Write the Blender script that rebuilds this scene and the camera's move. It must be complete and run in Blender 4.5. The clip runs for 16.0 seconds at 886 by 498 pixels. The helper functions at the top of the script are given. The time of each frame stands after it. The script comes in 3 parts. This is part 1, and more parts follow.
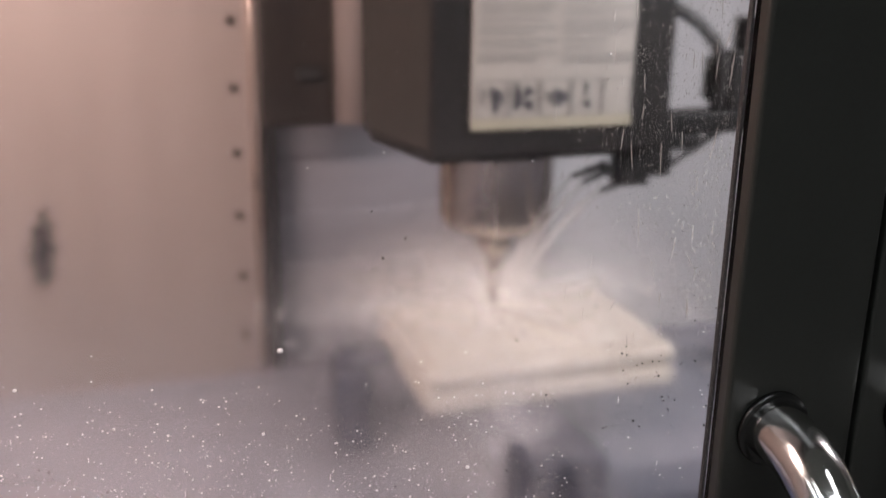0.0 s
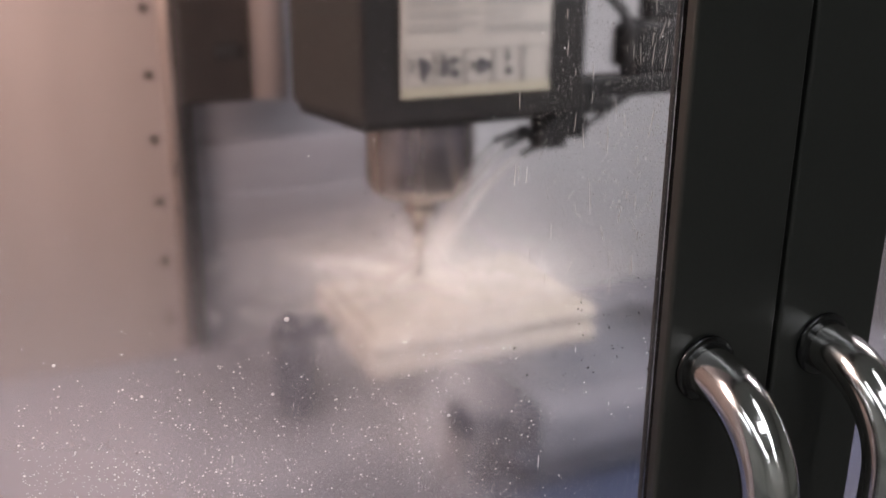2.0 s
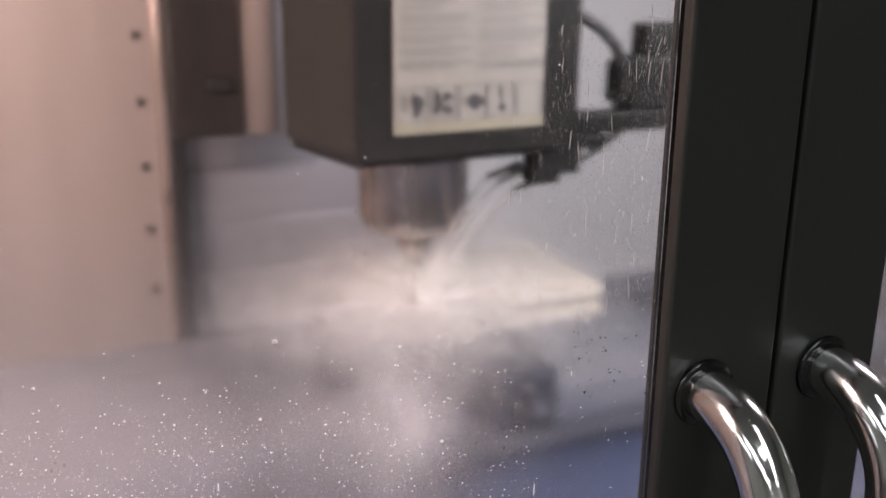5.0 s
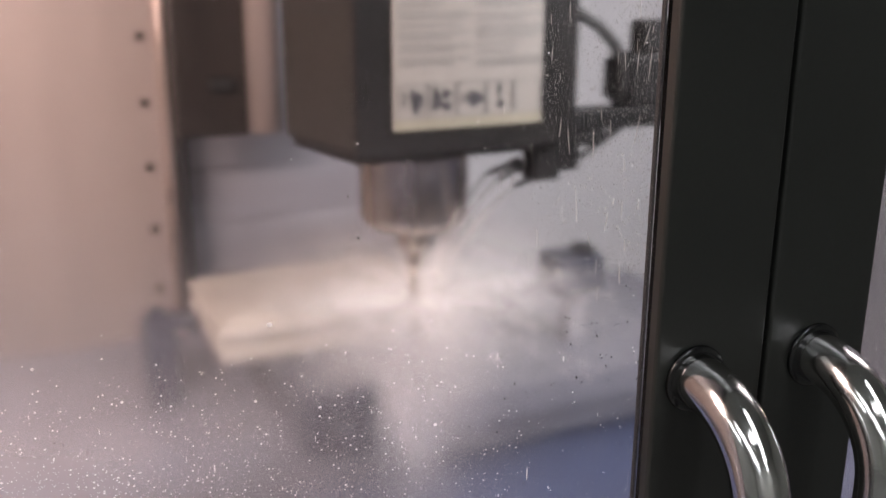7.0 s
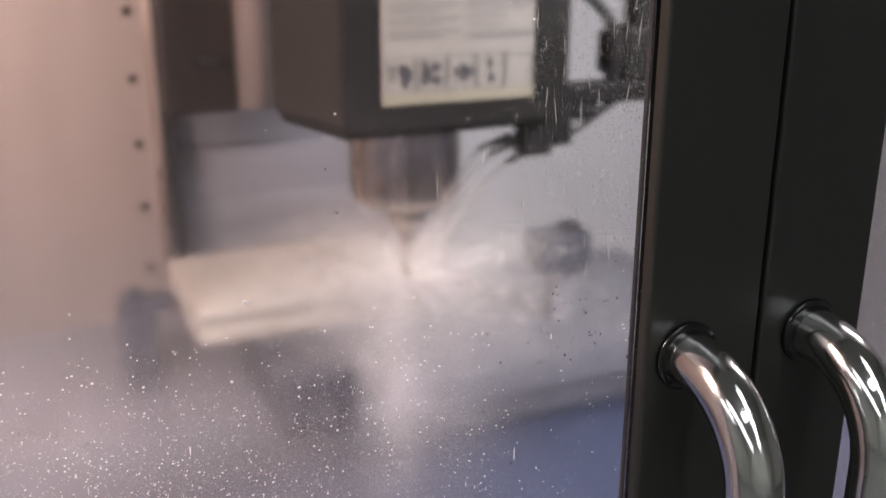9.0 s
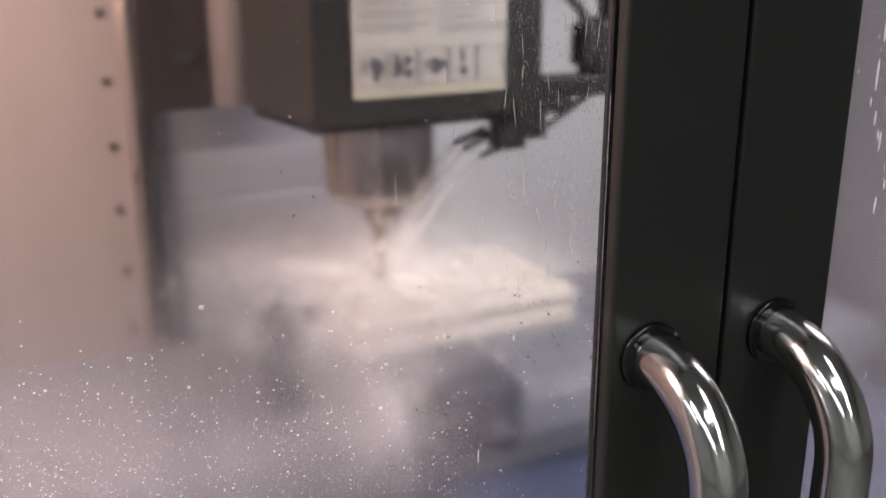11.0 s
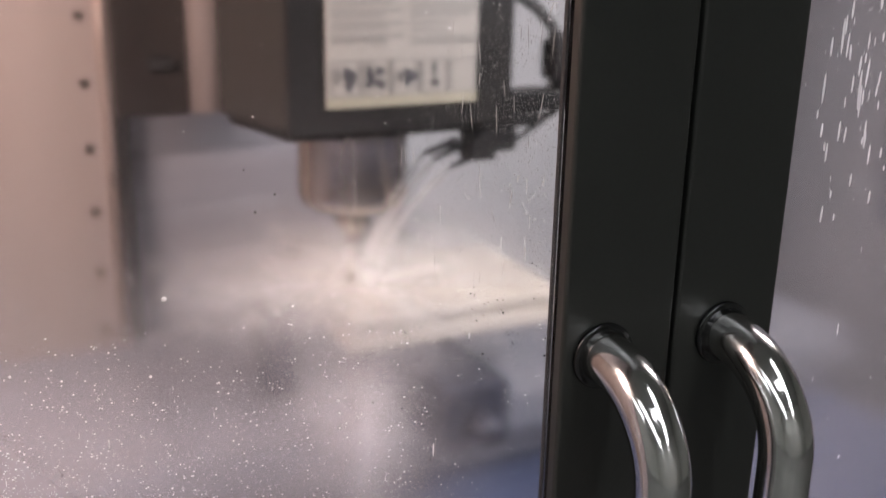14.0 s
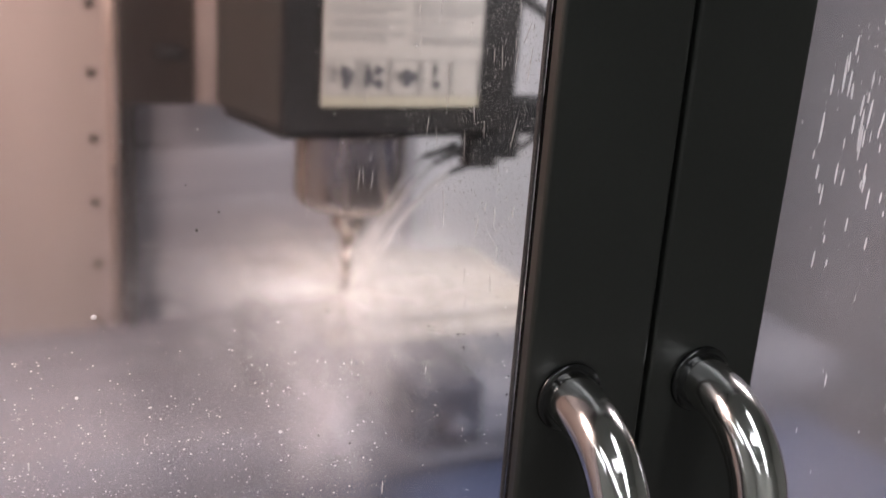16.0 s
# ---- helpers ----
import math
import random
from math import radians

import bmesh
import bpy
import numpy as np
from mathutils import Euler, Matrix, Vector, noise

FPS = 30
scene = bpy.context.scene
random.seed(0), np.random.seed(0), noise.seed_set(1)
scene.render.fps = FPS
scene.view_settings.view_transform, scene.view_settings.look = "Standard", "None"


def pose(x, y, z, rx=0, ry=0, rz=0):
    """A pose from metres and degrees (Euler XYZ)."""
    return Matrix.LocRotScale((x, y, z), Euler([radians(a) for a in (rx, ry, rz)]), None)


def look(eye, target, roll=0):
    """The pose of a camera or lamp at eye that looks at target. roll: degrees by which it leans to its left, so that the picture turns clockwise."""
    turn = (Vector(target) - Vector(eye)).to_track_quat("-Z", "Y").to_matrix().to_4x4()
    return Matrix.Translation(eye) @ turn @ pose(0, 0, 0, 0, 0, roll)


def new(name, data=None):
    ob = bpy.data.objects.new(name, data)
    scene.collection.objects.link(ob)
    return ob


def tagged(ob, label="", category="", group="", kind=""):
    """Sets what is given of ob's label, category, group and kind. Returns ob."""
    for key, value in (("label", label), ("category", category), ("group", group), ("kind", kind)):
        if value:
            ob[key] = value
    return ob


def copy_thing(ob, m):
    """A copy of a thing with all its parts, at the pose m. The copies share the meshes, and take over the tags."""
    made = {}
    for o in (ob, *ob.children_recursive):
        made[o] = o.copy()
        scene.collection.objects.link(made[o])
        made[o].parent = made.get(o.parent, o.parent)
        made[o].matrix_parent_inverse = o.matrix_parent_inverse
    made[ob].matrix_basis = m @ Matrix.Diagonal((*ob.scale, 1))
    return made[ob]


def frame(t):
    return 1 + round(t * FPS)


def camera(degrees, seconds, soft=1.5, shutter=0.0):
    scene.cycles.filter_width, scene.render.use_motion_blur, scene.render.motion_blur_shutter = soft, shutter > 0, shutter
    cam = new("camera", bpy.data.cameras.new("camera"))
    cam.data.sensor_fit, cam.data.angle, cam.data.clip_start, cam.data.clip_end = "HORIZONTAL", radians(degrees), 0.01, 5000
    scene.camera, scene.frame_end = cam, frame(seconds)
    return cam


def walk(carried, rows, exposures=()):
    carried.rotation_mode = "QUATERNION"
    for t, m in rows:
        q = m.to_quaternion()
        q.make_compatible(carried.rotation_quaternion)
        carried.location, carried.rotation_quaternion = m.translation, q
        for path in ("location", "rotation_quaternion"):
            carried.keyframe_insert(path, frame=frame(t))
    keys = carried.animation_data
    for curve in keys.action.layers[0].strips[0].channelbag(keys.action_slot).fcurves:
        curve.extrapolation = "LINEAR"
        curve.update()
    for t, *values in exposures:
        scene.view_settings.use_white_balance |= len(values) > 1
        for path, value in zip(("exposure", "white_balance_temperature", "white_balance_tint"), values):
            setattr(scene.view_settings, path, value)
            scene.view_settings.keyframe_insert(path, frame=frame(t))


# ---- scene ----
cam = camera(48.0, 16.0)
PATH = [
    (0, (0.1387, -0.3831, 1.4545), (0.7252, 1.4301, 0.8477), 0.86),
    (0.5, (0.107, -0.3904, 1.4573), (0.7405, 1.4071, 0.8509), 1.02),
    (1, (0.0998, -0.4029, 1.4545), (0.7762, 1.3776, 0.8442), 0.86),
    (1.5, (0.0717, -0.4242, 1.4746), (0.8082, 1.3234, 0.8394), 0.45),
    (2, (0.0826, -0.4219, 1.4702), (0.8566, 1.3048, 0.8227), 0.48),
    (2.5, (0.0821, -0.4218, 1.4736), (0.878, 1.2944, 0.8246), 0.85),
    (3, (0.0788, -0.4222, 1.4753), (0.8919, 1.2891, 0.8351), 1.07),
    (3.5, (0.0954, -0.4116, 1.4618), (0.8912, 1.3186, 0.8512), 1.39),
    (4, (0.0906, -0.406, 1.4645), (0.8849, 1.3271, 0.8601), 0.5),
    (6.5, (0.0861, -0.4279, 1.4565), (0.872, 1.3191, 0.8816), 0.66),
    (7, (0.0887, -0.4262, 1.4557), (0.8717, 1.3199, 0.8744), 0.29),
    (7.5, (0.0961, -0.422, 1.4532), (0.8813, 1.3208, 0.8646), 0.01),
    (8, (0.0956, -0.4159, 1.4513), (0.8831, 1.3208, 0.8481), 0.78),
    (8.5, (0.0978, -0.4145, 1.4504), (0.8861, 1.3165, 0.8322), 0.49),
    (9, (0.1014, -0.4152, 1.4496), (0.8839, 1.3162, 0.8253), 0.09),
    (11.5, (0.115, -0.4204, 1.4497), (0.9353, 1.2941, 0.8272), 0.18),
    (12, (0.116, -0.4264, 1.4504), (0.949, 1.2822, 0.8285), 1.07),
    (12.5, (0.1201, -0.436, 1.4542), (0.9623, 1.2692, 0.8354), 0.97),
    (13, (0.1211, -0.4417, 1.453), (0.9707, 1.2642, 0.8463), 0.96),
    (13.5, (0.1186, -0.44, 1.4517), (0.9664, 1.268, 0.8482), 1.05),
    (14, (0.1158, -0.4401, 1.4501), (0.9649, 1.267, 0.8462), 1.18),
    (14.5, (0.1145, -0.4501, 1.4547), (0.9572, 1.2605, 0.8515), 0.85),
    (15, (0.1122, -0.4502, 1.4524), (0.96, 1.2608, 0.8576), 1.29),
    (15.5, (0.1193, -0.445, 1.4482), (0.9704, 1.2679, 0.8637), 2.71),
    (16, (0.1564, -0.4237, 1.4551), (0.9716, 1.3014, 0.8556), 4.11),
]
walk(cam, [(t, look(eye, target, roll)) for t, eye, target, roll in PATH],
     exposures=[(0, -0.18), (1.5, -0.20), (2.2, -0.14), (2.8, 0.0), (13.0, 0.02), (16.0, 0.07)])

# ---- world, lamps and exposure ----
scene.cycles.transparent_max_bounces = 24
world = bpy.data.worlds.new("workshop_air")
scene.world = world
world.use_nodes = True
world.node_tree.nodes["Background"].inputs[0].default_value = (0.62, 0.66, 0.72, 1)
world.node_tree.nodes["Background"].inputs[1].default_value = 0.02


def area_lamp(name, eye, target, sx, sy, watts, colour):
    data = bpy.data.lights.new(name, "AREA")
    data.shape, data.size, data.size_y, data.energy, data.color = "RECTANGLE", sx, sy, watts, colour
    ob = new(name, data)
    ob.matrix_world = look(eye, target)
    return ob


WARM, COOL = (1.0, 0.755, 0.68), (1.0, 0.935, 0.955)
area_lamp("work_light_beam", (-0.25, 0.125, 1.63), (0.12, 1.35, 1.05), 0.45, 0.08, 18.0, WARM)
area_lamp("work_light_beam", (1.12, 0.125, 1.63), (0.80, 1.3, 1.15), 0.45, 0.08, 12.5, COOL)


# ---- materials ----
def material(name):
    m = bpy.data.materials.new(name)
    m.use_nodes = True
    nt = m.node_tree
    return m, nt, nt.nodes["Principled BSDF"]


def noise_node(nt, scale, stretch=(1, 1, 1), detail=4.0, rough=0.55):
    tc = nt.nodes.new("ShaderNodeTexCoord")
    mp = nt.nodes.new("ShaderNodeMapping")
    mp.inputs["Scale"].default_value = stretch
    nz = nt.nodes.new("ShaderNodeTexNoise")
    nz.inputs["Scale"].default_value, nz.inputs["Detail"].default_value, nz.inputs["Roughness"].default_value = scale, detail, rough
    nt.links.new(tc.outputs["Object"], mp.inputs["Vector"])
    nt.links.new(mp.outputs["Vector"], nz.inputs["Vector"])
    return nz.outputs["Fac"]


def ramp(nt, fac, stops):
    r = nt.nodes.new("ShaderNodeValToRGB")
    els = r.color_ramp.elements
    while len(els) < len(stops):
        els.new(0.5)
    for e, (p, c) in zip(els, stops):
        e.position, e.color = p, (*c, 1) if len(c) == 3 else c
    nt.links.new(fac, r.inputs["Fac"])
    return r.outputs["Color"]


def math_node(nt, op, a, b):
    n = nt.nodes.new("ShaderNodeMath")
    n.operation = op
    for i, v in enumerate((a, b)):
        if isinstance(v, (int, float)):
            n.inputs[i].default_value = v
        else:
            nt.links.new(v, n.inputs[i])
    return n.outputs[0]


def surface(name, dark, light, rough=0.5, metal=0.0, big=3.0, fine=60.0, stretch=(1, 1, 1), bump=0.1, spread=0.12, shine=0.5):
    """A surface with two scales of variation in colour and roughness, and fine relief."""
    m, nt, p = material(name)
    a = noise_node(nt, big, stretch)
    b = noise_node(nt, fine, stretch, 6.0, 0.65)
    mixed = math_node(nt, "ADD", math_node(nt, "MULTIPLY", a, 0.65), math_node(nt, "MULTIPLY", b, 0.35))
    nt.links.new(ramp(nt, mixed, ((0.32, dark), (0.68, light))), p.inputs["Base Color"])
    r = math_node(nt, "ADD", rough - spread / 2, math_node(nt, "MULTIPLY", mixed, spread))
    nt.links.new(r, p.inputs["Roughness"])
    p.inputs["Metallic"].default_value, p.inputs["Specular IOR Level"].default_value = metal, shine
    if bump:
        bn = nt.nodes.new("ShaderNodeBump")
        bn.inputs["Strength"].default_value, bn.inputs["Distance"].default_value = bump, 0.002
        nt.links.new(b, bn.inputs["Height"])
        nt.links.new(bn.outputs["Normal"], p.inputs["Normal"])
    return m


door_paint = surface("door_paint", (0.0155, 0.0158, 0.014), (0.024, 0.0243, 0.0215), 0.34, 0, 4, 400, bump=0.05)
rubber = surface("rubber", (0.008, 0.008, 0.008), (0.016, 0.016, 0.016), 0.6, 0, 8, 120)
black_gloss = surface("black_gloss", (0.004, 0.004, 0.004), (0.009, 0.009, 0.009), 0.18, 0, 8, 120, bump=0.02)
chrome = surface("polished_steel", (0.70, 0.69, 0.67), (0.80, 0.79, 0.77), 0.13, 1.0, 6, 300, bump=0.03, spread=0.06)
tan_steel = surface("tan_sheet_steel", (0.36, 0.295, 0.265), (0.47, 0.395, 0.36), 0.48, 0.25, 1.6, 40, (6, 6, 0.6), 0.04)
grey_steel = surface("grey_sheet_steel", (0.31, 0.30, 0.325), (0.42, 0.41, 0.44), 0.42, 0.4, 1.8, 30, (0.5, 6, 6), 0.05)
dull_steel = surface("dull_steel", (0.13, 0.13, 0.145), (0.21, 0.21, 0.225), 0.45, 0.3, 2.0, 30, bump=0.05)
wall_paint = surface("light_grey_enamel", (0.58, 0.59, 0.60), (0.70, 0.70, 0.70), 0.4, 0.0, 1.5, 40, bump=0.03)
dark_cover = surface("dark_oily_steel", (0.014, 0.0105, 0.009), (0.042, 0.033, 0.028), 0.4, 0.3, 2.5, 30, (5, 5, 0.7), 0.06)
# paler than the tan sheet: the fold's highlight is put into its colour
fold_steel = surface("highlit_fold", (0.52, 0.42, 0.36), (0.70, 0.58, 0.51), 0.28, 0.7, 3, 40, (4, 4, 0.5), 0.05)
head_paint = surface("head_paint_grey", (0.0145, 0.0136, 0.0117), (0.025, 0.0235, 0.0202), 0.5, 0, 3, 90, bump=0.05, shine=0.25)
head_black = surface("head_paint_black", (0.006, 0.006, 0.006), (0.013, 0.0125, 0.012), 0.55, 0, 4, 90, bump=0.05, shine=0.15)
black_plastic = surface("black_plastic", (0.006, 0.006, 0.006), (0.012, 0.012, 0.012), 0.55, 0, 8, 120, shine=0.15)
nose_steel = surface("ground_steel", (0.40, 0.355, 0.315), (0.58, 0.52, 0.465), 0.27, 0.95, 5, 80, (6, 6, 0.4), 0.03)
vise_steel = surface("vise_steel", (0.028, 0.032, 0.050), (0.06, 0.066, 0.09), 0.4, 0.2, 5, 60, bump=0.08)
table_steel = surface("wet_table_steel", (0.16, 0.16, 0.19), (0.27, 0.27, 0.305), 0.35, 0.2, 4, 50, (3, 1, 1), 0.05)
cream_stock = surface("cream_workpiece", (0.40, 0.365, 0.31), (0.55, 0.51, 0.45), 0.4, 0, 6, 60, bump=0.05)
blue_cover = surface("blue_cover", (0.044, 0.058, 0.112), (0.074, 0.092, 0.160), 0.45, 0, 5, 70, bump=0.1)
paper = surface("label_paper", (0.20, 0.193, 0.175), (0.255, 0.247, 0.225), 0.5, 0, 4, 60, bump=0.02)
aged_paper = surface("aged_label_edge", (0.195, 0.186, 0.138), (0.245, 0.234, 0.18), 0.55, 0, 20, 120, bump=0.02)
ink = surface("faded_ink", (0.085, 0.085, 0.085), (0.125, 0.125, 0.12), 0.6, 0, 60, 300, bump=0)
dark_ink = surface("pictogram_ink", (0.02, 0.02, 0.024), (0.05, 0.05, 0.055), 0.6, 0, 60, 300, bump=0)
concrete = surface("shop_floor", (0.20, 0.20, 0.19), (0.30, 0.29, 0.28), 0.5, 0, 0.8, 20, bump=0.1)
shop_wall = surface("shop_wall_paint", (0.52, 0.52, 0.48), (0.64, 0.63, 0.59), 0.7, 0, 0.6, 20, bump=0.05)
shop_ceiling = surface("shop_ceiling_paint", (0.30, 0.30, 0.29), (0.40, 0.40, 0.38), 0.8, 0, 0.6, 20, bump=0.05)
lamp_metal = surface("lamp_housing", (0.5, 0.5, 0.5), (0.6, 0.6, 0.6), 0.5, 0, 5, 60)


def glowing(name, colour, strength):
    m, nt, p = material(name)
    p.inputs["Emission Color"].default_value, p.inputs["Emission Strength"].default_value = (*colour, 1), strength
    p.inputs["Base Color"].default_value = (0.8, 0.8, 0.8, 1)
    return m


tube_glow = glowing("fluorescent_tube", (0.92, 0.95, 1.0), 11.0)
work_glow = glowing("work_light_lens", (1.0, 0.9, 0.8), 1.5)


def wet_glass(name, haze, low, clear):
    """Window glass under a wet, milky film: streaks run down, and the film thickens towards a low corner where the spray hits."""
    m, nt, p = material(name)
    nt.nodes.remove(p)
    out = nt.nodes["Material Output"]
    streak = noise_node(nt, 22.0, (6, 1, 0.45), 5.0, 0.6)
    cloud = noise_node(nt, 4.0, (1, 1, 0.8), 3.0, 0.5)
    speck = noise_node(nt, 420.0, (1, 1, 0.7), 2.0, 0.5)
    f = math_node(nt, "MULTIPLY", streak, cloud)
    f = math_node(nt, "MULTIPLY", f, haze * 4.0)
    tc = nt.nodes.new("ShaderNodeTexCoord")
    sep = nt.nodes.new("ShaderNodeSeparateXYZ")
    nt.links.new(tc.outputs["Object"], sep.inputs[0])
    slope = math_node(nt, "SUBTRACT", math_node(nt, "MULTIPLY", sep.outputs["Z"], -1.0), math_node(nt, "MULTIPLY", sep.outputs["X"], 1.0))
    mr = nt.nodes.new("ShaderNodeMapRange")
    mr.interpolation_type = "SMOOTHSTEP"
    mr.inputs["From Min"].default_value, mr.inputs["From Max"].default_value = -1.43, -1.13
    mr.inputs["To Min"].default_value, mr.inputs["To Max"].default_value = 0.0, low
    nt.links.new(slope, mr.inputs["Value"])
    wet = math_node(nt, "MULTIPLY", mr.outputs["Result"], math_node(nt, "ADD", 0.45, cloud))
    f = math_node(nt, "ADD", f, wet)
    # fine mist settles on the lower half of the pane
    fog = nt.nodes.new("ShaderNodeMapRange")
    fog.interpolation_type = "SMOOTHSTEP"
    fog.inputs["From Min"].default_value, fog.inputs["From Max"].default_value = 0.72, 0.45
    fog.inputs["To Min"].default_value, fog.inputs["To Max"].default_value = 0.0, 1.0
    nt.links.new(sep.outputs["Z"], fog.inputs["Value"])
    side = nt.nodes.new("ShaderNodeMapRange")
    side.interpolation_type = "SMOOTHSTEP"
    side.inputs["From Min"].default_value, side.inputs["From Max"].default_value = 0.84, 1.02
    side.inputs["To Min"].default_value, side.inputs["To Max"].default_value = 1.0, 0.16
    nt.links.new(sep.outputs["X"], side.inputs["Value"])
    settled = math_node(nt, "MULTIPLY", fog.outputs["Result"], side.outputs["Result"])
    f = math_node(nt, "ADD", f, math_node(nt, "MULTIPLY", settled, math_node(nt, "MULTIPLY", cloud, 0.20)))
    dots = nt.nodes.new("ShaderNodeMapRange")
    dots.inputs["From Min"].default_value, dots.inputs["From Max"].default_value = 0.66, 0.74
    dots.inputs["To Max"].default_value = 0.12
    nt.links.new(speck, dots.inputs["Value"])
    f = math_node(nt, "ADD", f, math_node(nt, "MULTIPLY", dots.outputs["Result"], wet))
    f = math_node(nt, "MINIMUM", f, 0.8)
    see = nt.nodes.new("ShaderNodeBsdfRefraction")
    see.distribution = "BECKMANN"
    see.inputs["IOR"].default_value = 1.25
    blur = math_node(nt, "ADD", clear, math_node(nt, "MULTIPLY", wet, 0.22))
    blur = math_node(nt, "ADD", blur, math_node(nt, "MULTIPLY", math_node(nt, "MULTIPLY", math_node(nt, "POWER", fog.outputs["Result"], 2.0), math_node(nt, "ADD", 0.55, math_node(nt, "MULTIPLY", side.outputs["Result"], 0.45))), math_node(nt, "MULTIPLY", cloud, 0.15)))
    nt.links.new(math_node(nt, "MINIMUM", blur, 0.21), see.inputs["Roughness"])
    see.inputs["Color"].default_value = (0.97, 0.97, 0.98, 1)
    dif = nt.nodes.new("ShaderNodeBsdfDiffuse")
    dif.inputs["Color"].default_value = (0.86, 0.78, 0.81, 1)
    tra = nt.nodes.new("ShaderNodeBsdfTranslucent")
    tra.inputs["Color"].default_value = (0.86, 0.78, 0.81, 1)
    film = nt.nodes.new("ShaderNodeMixShader")
    film.inputs[0].default_value = 0.5
    nt.links.new(dif.outputs[0], film.inputs[1])
    nt.links.new(tra.outputs[0], film.inputs[2])
    body = nt.nodes.new("ShaderNodeMixShader")
    nt.links.new(f, body.inputs[0])
    nt.links.new(see.outputs[0], body.inputs[1])
    nt.links.new(film.outputs[0], body.inputs[2])
    shine = nt.nodes.new("ShaderNodeBsdfGlossy")
    shine.inputs["Roughness"].default_value = 0.05
    top = nt.nodes.new("ShaderNodeMixShader")
    top.inputs[0].default_value = 0.012
    nt.links.new(body.outputs[0], top.inputs[1])
    nt.links.new(shine.outputs[0], top.inputs[2])
    nt.links.new(top.outputs[0], out.inputs["Surface"])
    return m


left_glass = wet_glass("wet_glass", 0.004, 0.30, 0.118)
right_glass = wet_glass("streaked_glass", 0.035, 0.05, 0.10)


def veil(name, colour, share):
    """Fine spray: mostly clear, the rest scatters white."""
    m, nt, p = material(name)
    nt.nodes.remove(p)
    clear = nt.nodes.new("ShaderNodeBsdfTransparent")
    dif = nt.nodes.new("ShaderNodeBsdfDiffuse")
    tra = nt.nodes.new("ShaderNodeBsdfTranslucent")
    dif.inputs["Color"].default_value = tra.inputs["Color"].default_value = (*colour, 1)
    a = nt.nodes.new("ShaderNodeMixShader")
    a.inputs[0].default_value = 0.5
    nt.links.new(dif.outputs[0], a.inputs[1])
    nt.links.new(tra.outputs[0], a.inputs[2])
    b = nt.nodes.new("ShaderNodeMixShader")
    b.inputs[0].default_value = share
    nt.links.new(clear.outputs[0], b.inputs[1])
    nt.links.new(a.outputs[0], b.inputs[2])
    nt.links.new(b.outputs[0], nt.nodes["Material Output"].inputs["Surface"])
    return m


def burst_material(name, colour, share, reach, squash=1.0):
    """Thrown coolant: streaked along its flight, thinning out with distance from the cutter."""
    m = veil(name, colour, share)
    nt = m.node_tree
    tc = nt.nodes.new("ShaderNodeTexCoord")
    size = nt.nodes.new("ShaderNodeVectorMath")
    size.operation = "LENGTH"
    flat = nt.nodes.new("ShaderNodeMapping")
    flat.inputs["Scale"].default_value = (1, 1, squash)
    nt.links.new(tc.outputs["Object"], flat.inputs["Vector"])
    nt.links.new(flat.outputs["Vector"], size.inputs[0])
    d = size.outputs["Value"]
    way = nt.nodes.new("ShaderNodeVectorMath")
    way.operation = "NORMALIZE"
    nt.links.new(tc.outputs["Object"], way.inputs[0])
    nz = nt.nodes.new("ShaderNodeTexNoise")
    nz.inputs["Scale"].default_value, nz.inputs["Detail"].default_value = 3.2, 6.0
    nt.links.new(way.outputs[0], nz.inputs["Vector"])
    puff = noise_node(nt, 14.0, (1, 1, 1), 3.0, 0.5)
    fade = nt.nodes.new("ShaderNodeMapRange")
    fade.inputs["From Min"].default_value, fade.inputs["From Max"].default_value = 0.0, reach
    fade.inputs["To Min"].default_value, fade.inputs["To Max"].default_value = 1.0, 0.0
    nt.links.new(d, fade.inputs["Value"])
    soft = math_node(nt, "MULTIPLY", math_node(nt, "POWER", fade.outputs["Result"], 1.8), share)
    thin = nt.nodes.new("ShaderNodeMapRange")
    thin.inputs["From Min"].default_value, thin.inputs["From Max"].default_value = 0.30, 0.70
    nt.links.new(nz.outputs["Fac"], thin.inputs["Value"])
    f = math_node(nt, "MULTIPLY", soft, math_node(nt, "ADD", thin.outputs["Result"], puff))
    for n in nt.nodes:
        if n.bl_idname == "ShaderNodeMixShader" and abs(n.inputs[0].default_value - share) < 1e-6:
            nt.links.new(f, n.inputs[0])
    return m


mist = burst_material("coolant_mist", (0.98, 0.96, 0.93), 0.56, 0.31, 2.2)
spray = veil("coolant_spray", (0.97, 0.96, 0.94), 0.6)
stream = veil("coolant_stream", (0.97, 0.96, 0.94), 0.30)
# white body stands for the lamp light that drops refract
bead = veil("water_bead", (0.97, 0.96, 0.97), 0.74)
dried = veil("dried_coolant", (0.85, 0.84, 0.82), 0.30)
# near-black colour stands for the dark view that clear drops refract
dark_bead = veil("dark_refraction", (0.08, 0.075, 0.07), 0.45)
skirt = burst_material("coolant_fall", (0.97, 0.95, 0.96), 0.42, 0.20)


# ---- mesh helpers ----
def mesh_of(name, bm, mat, smooth=False):
    bmesh.ops.recalc_face_normals(bm, faces=bm.faces)
    me = bpy.data.meshes.new(name)
    bm.to_mesh(me)
    bm.free()
    me.materials.append(mat)
    if smooth:
        for p in me.polygons:
            p.use_smooth = True
    return me


def part(name, bm, mat, parent=None, label="", smooth=False):
    ob = new(name, mesh_of(name, bm, mat, smooth))
    if parent:
        ob.parent = parent
    if label:
        ob["label"] = label
    return ob


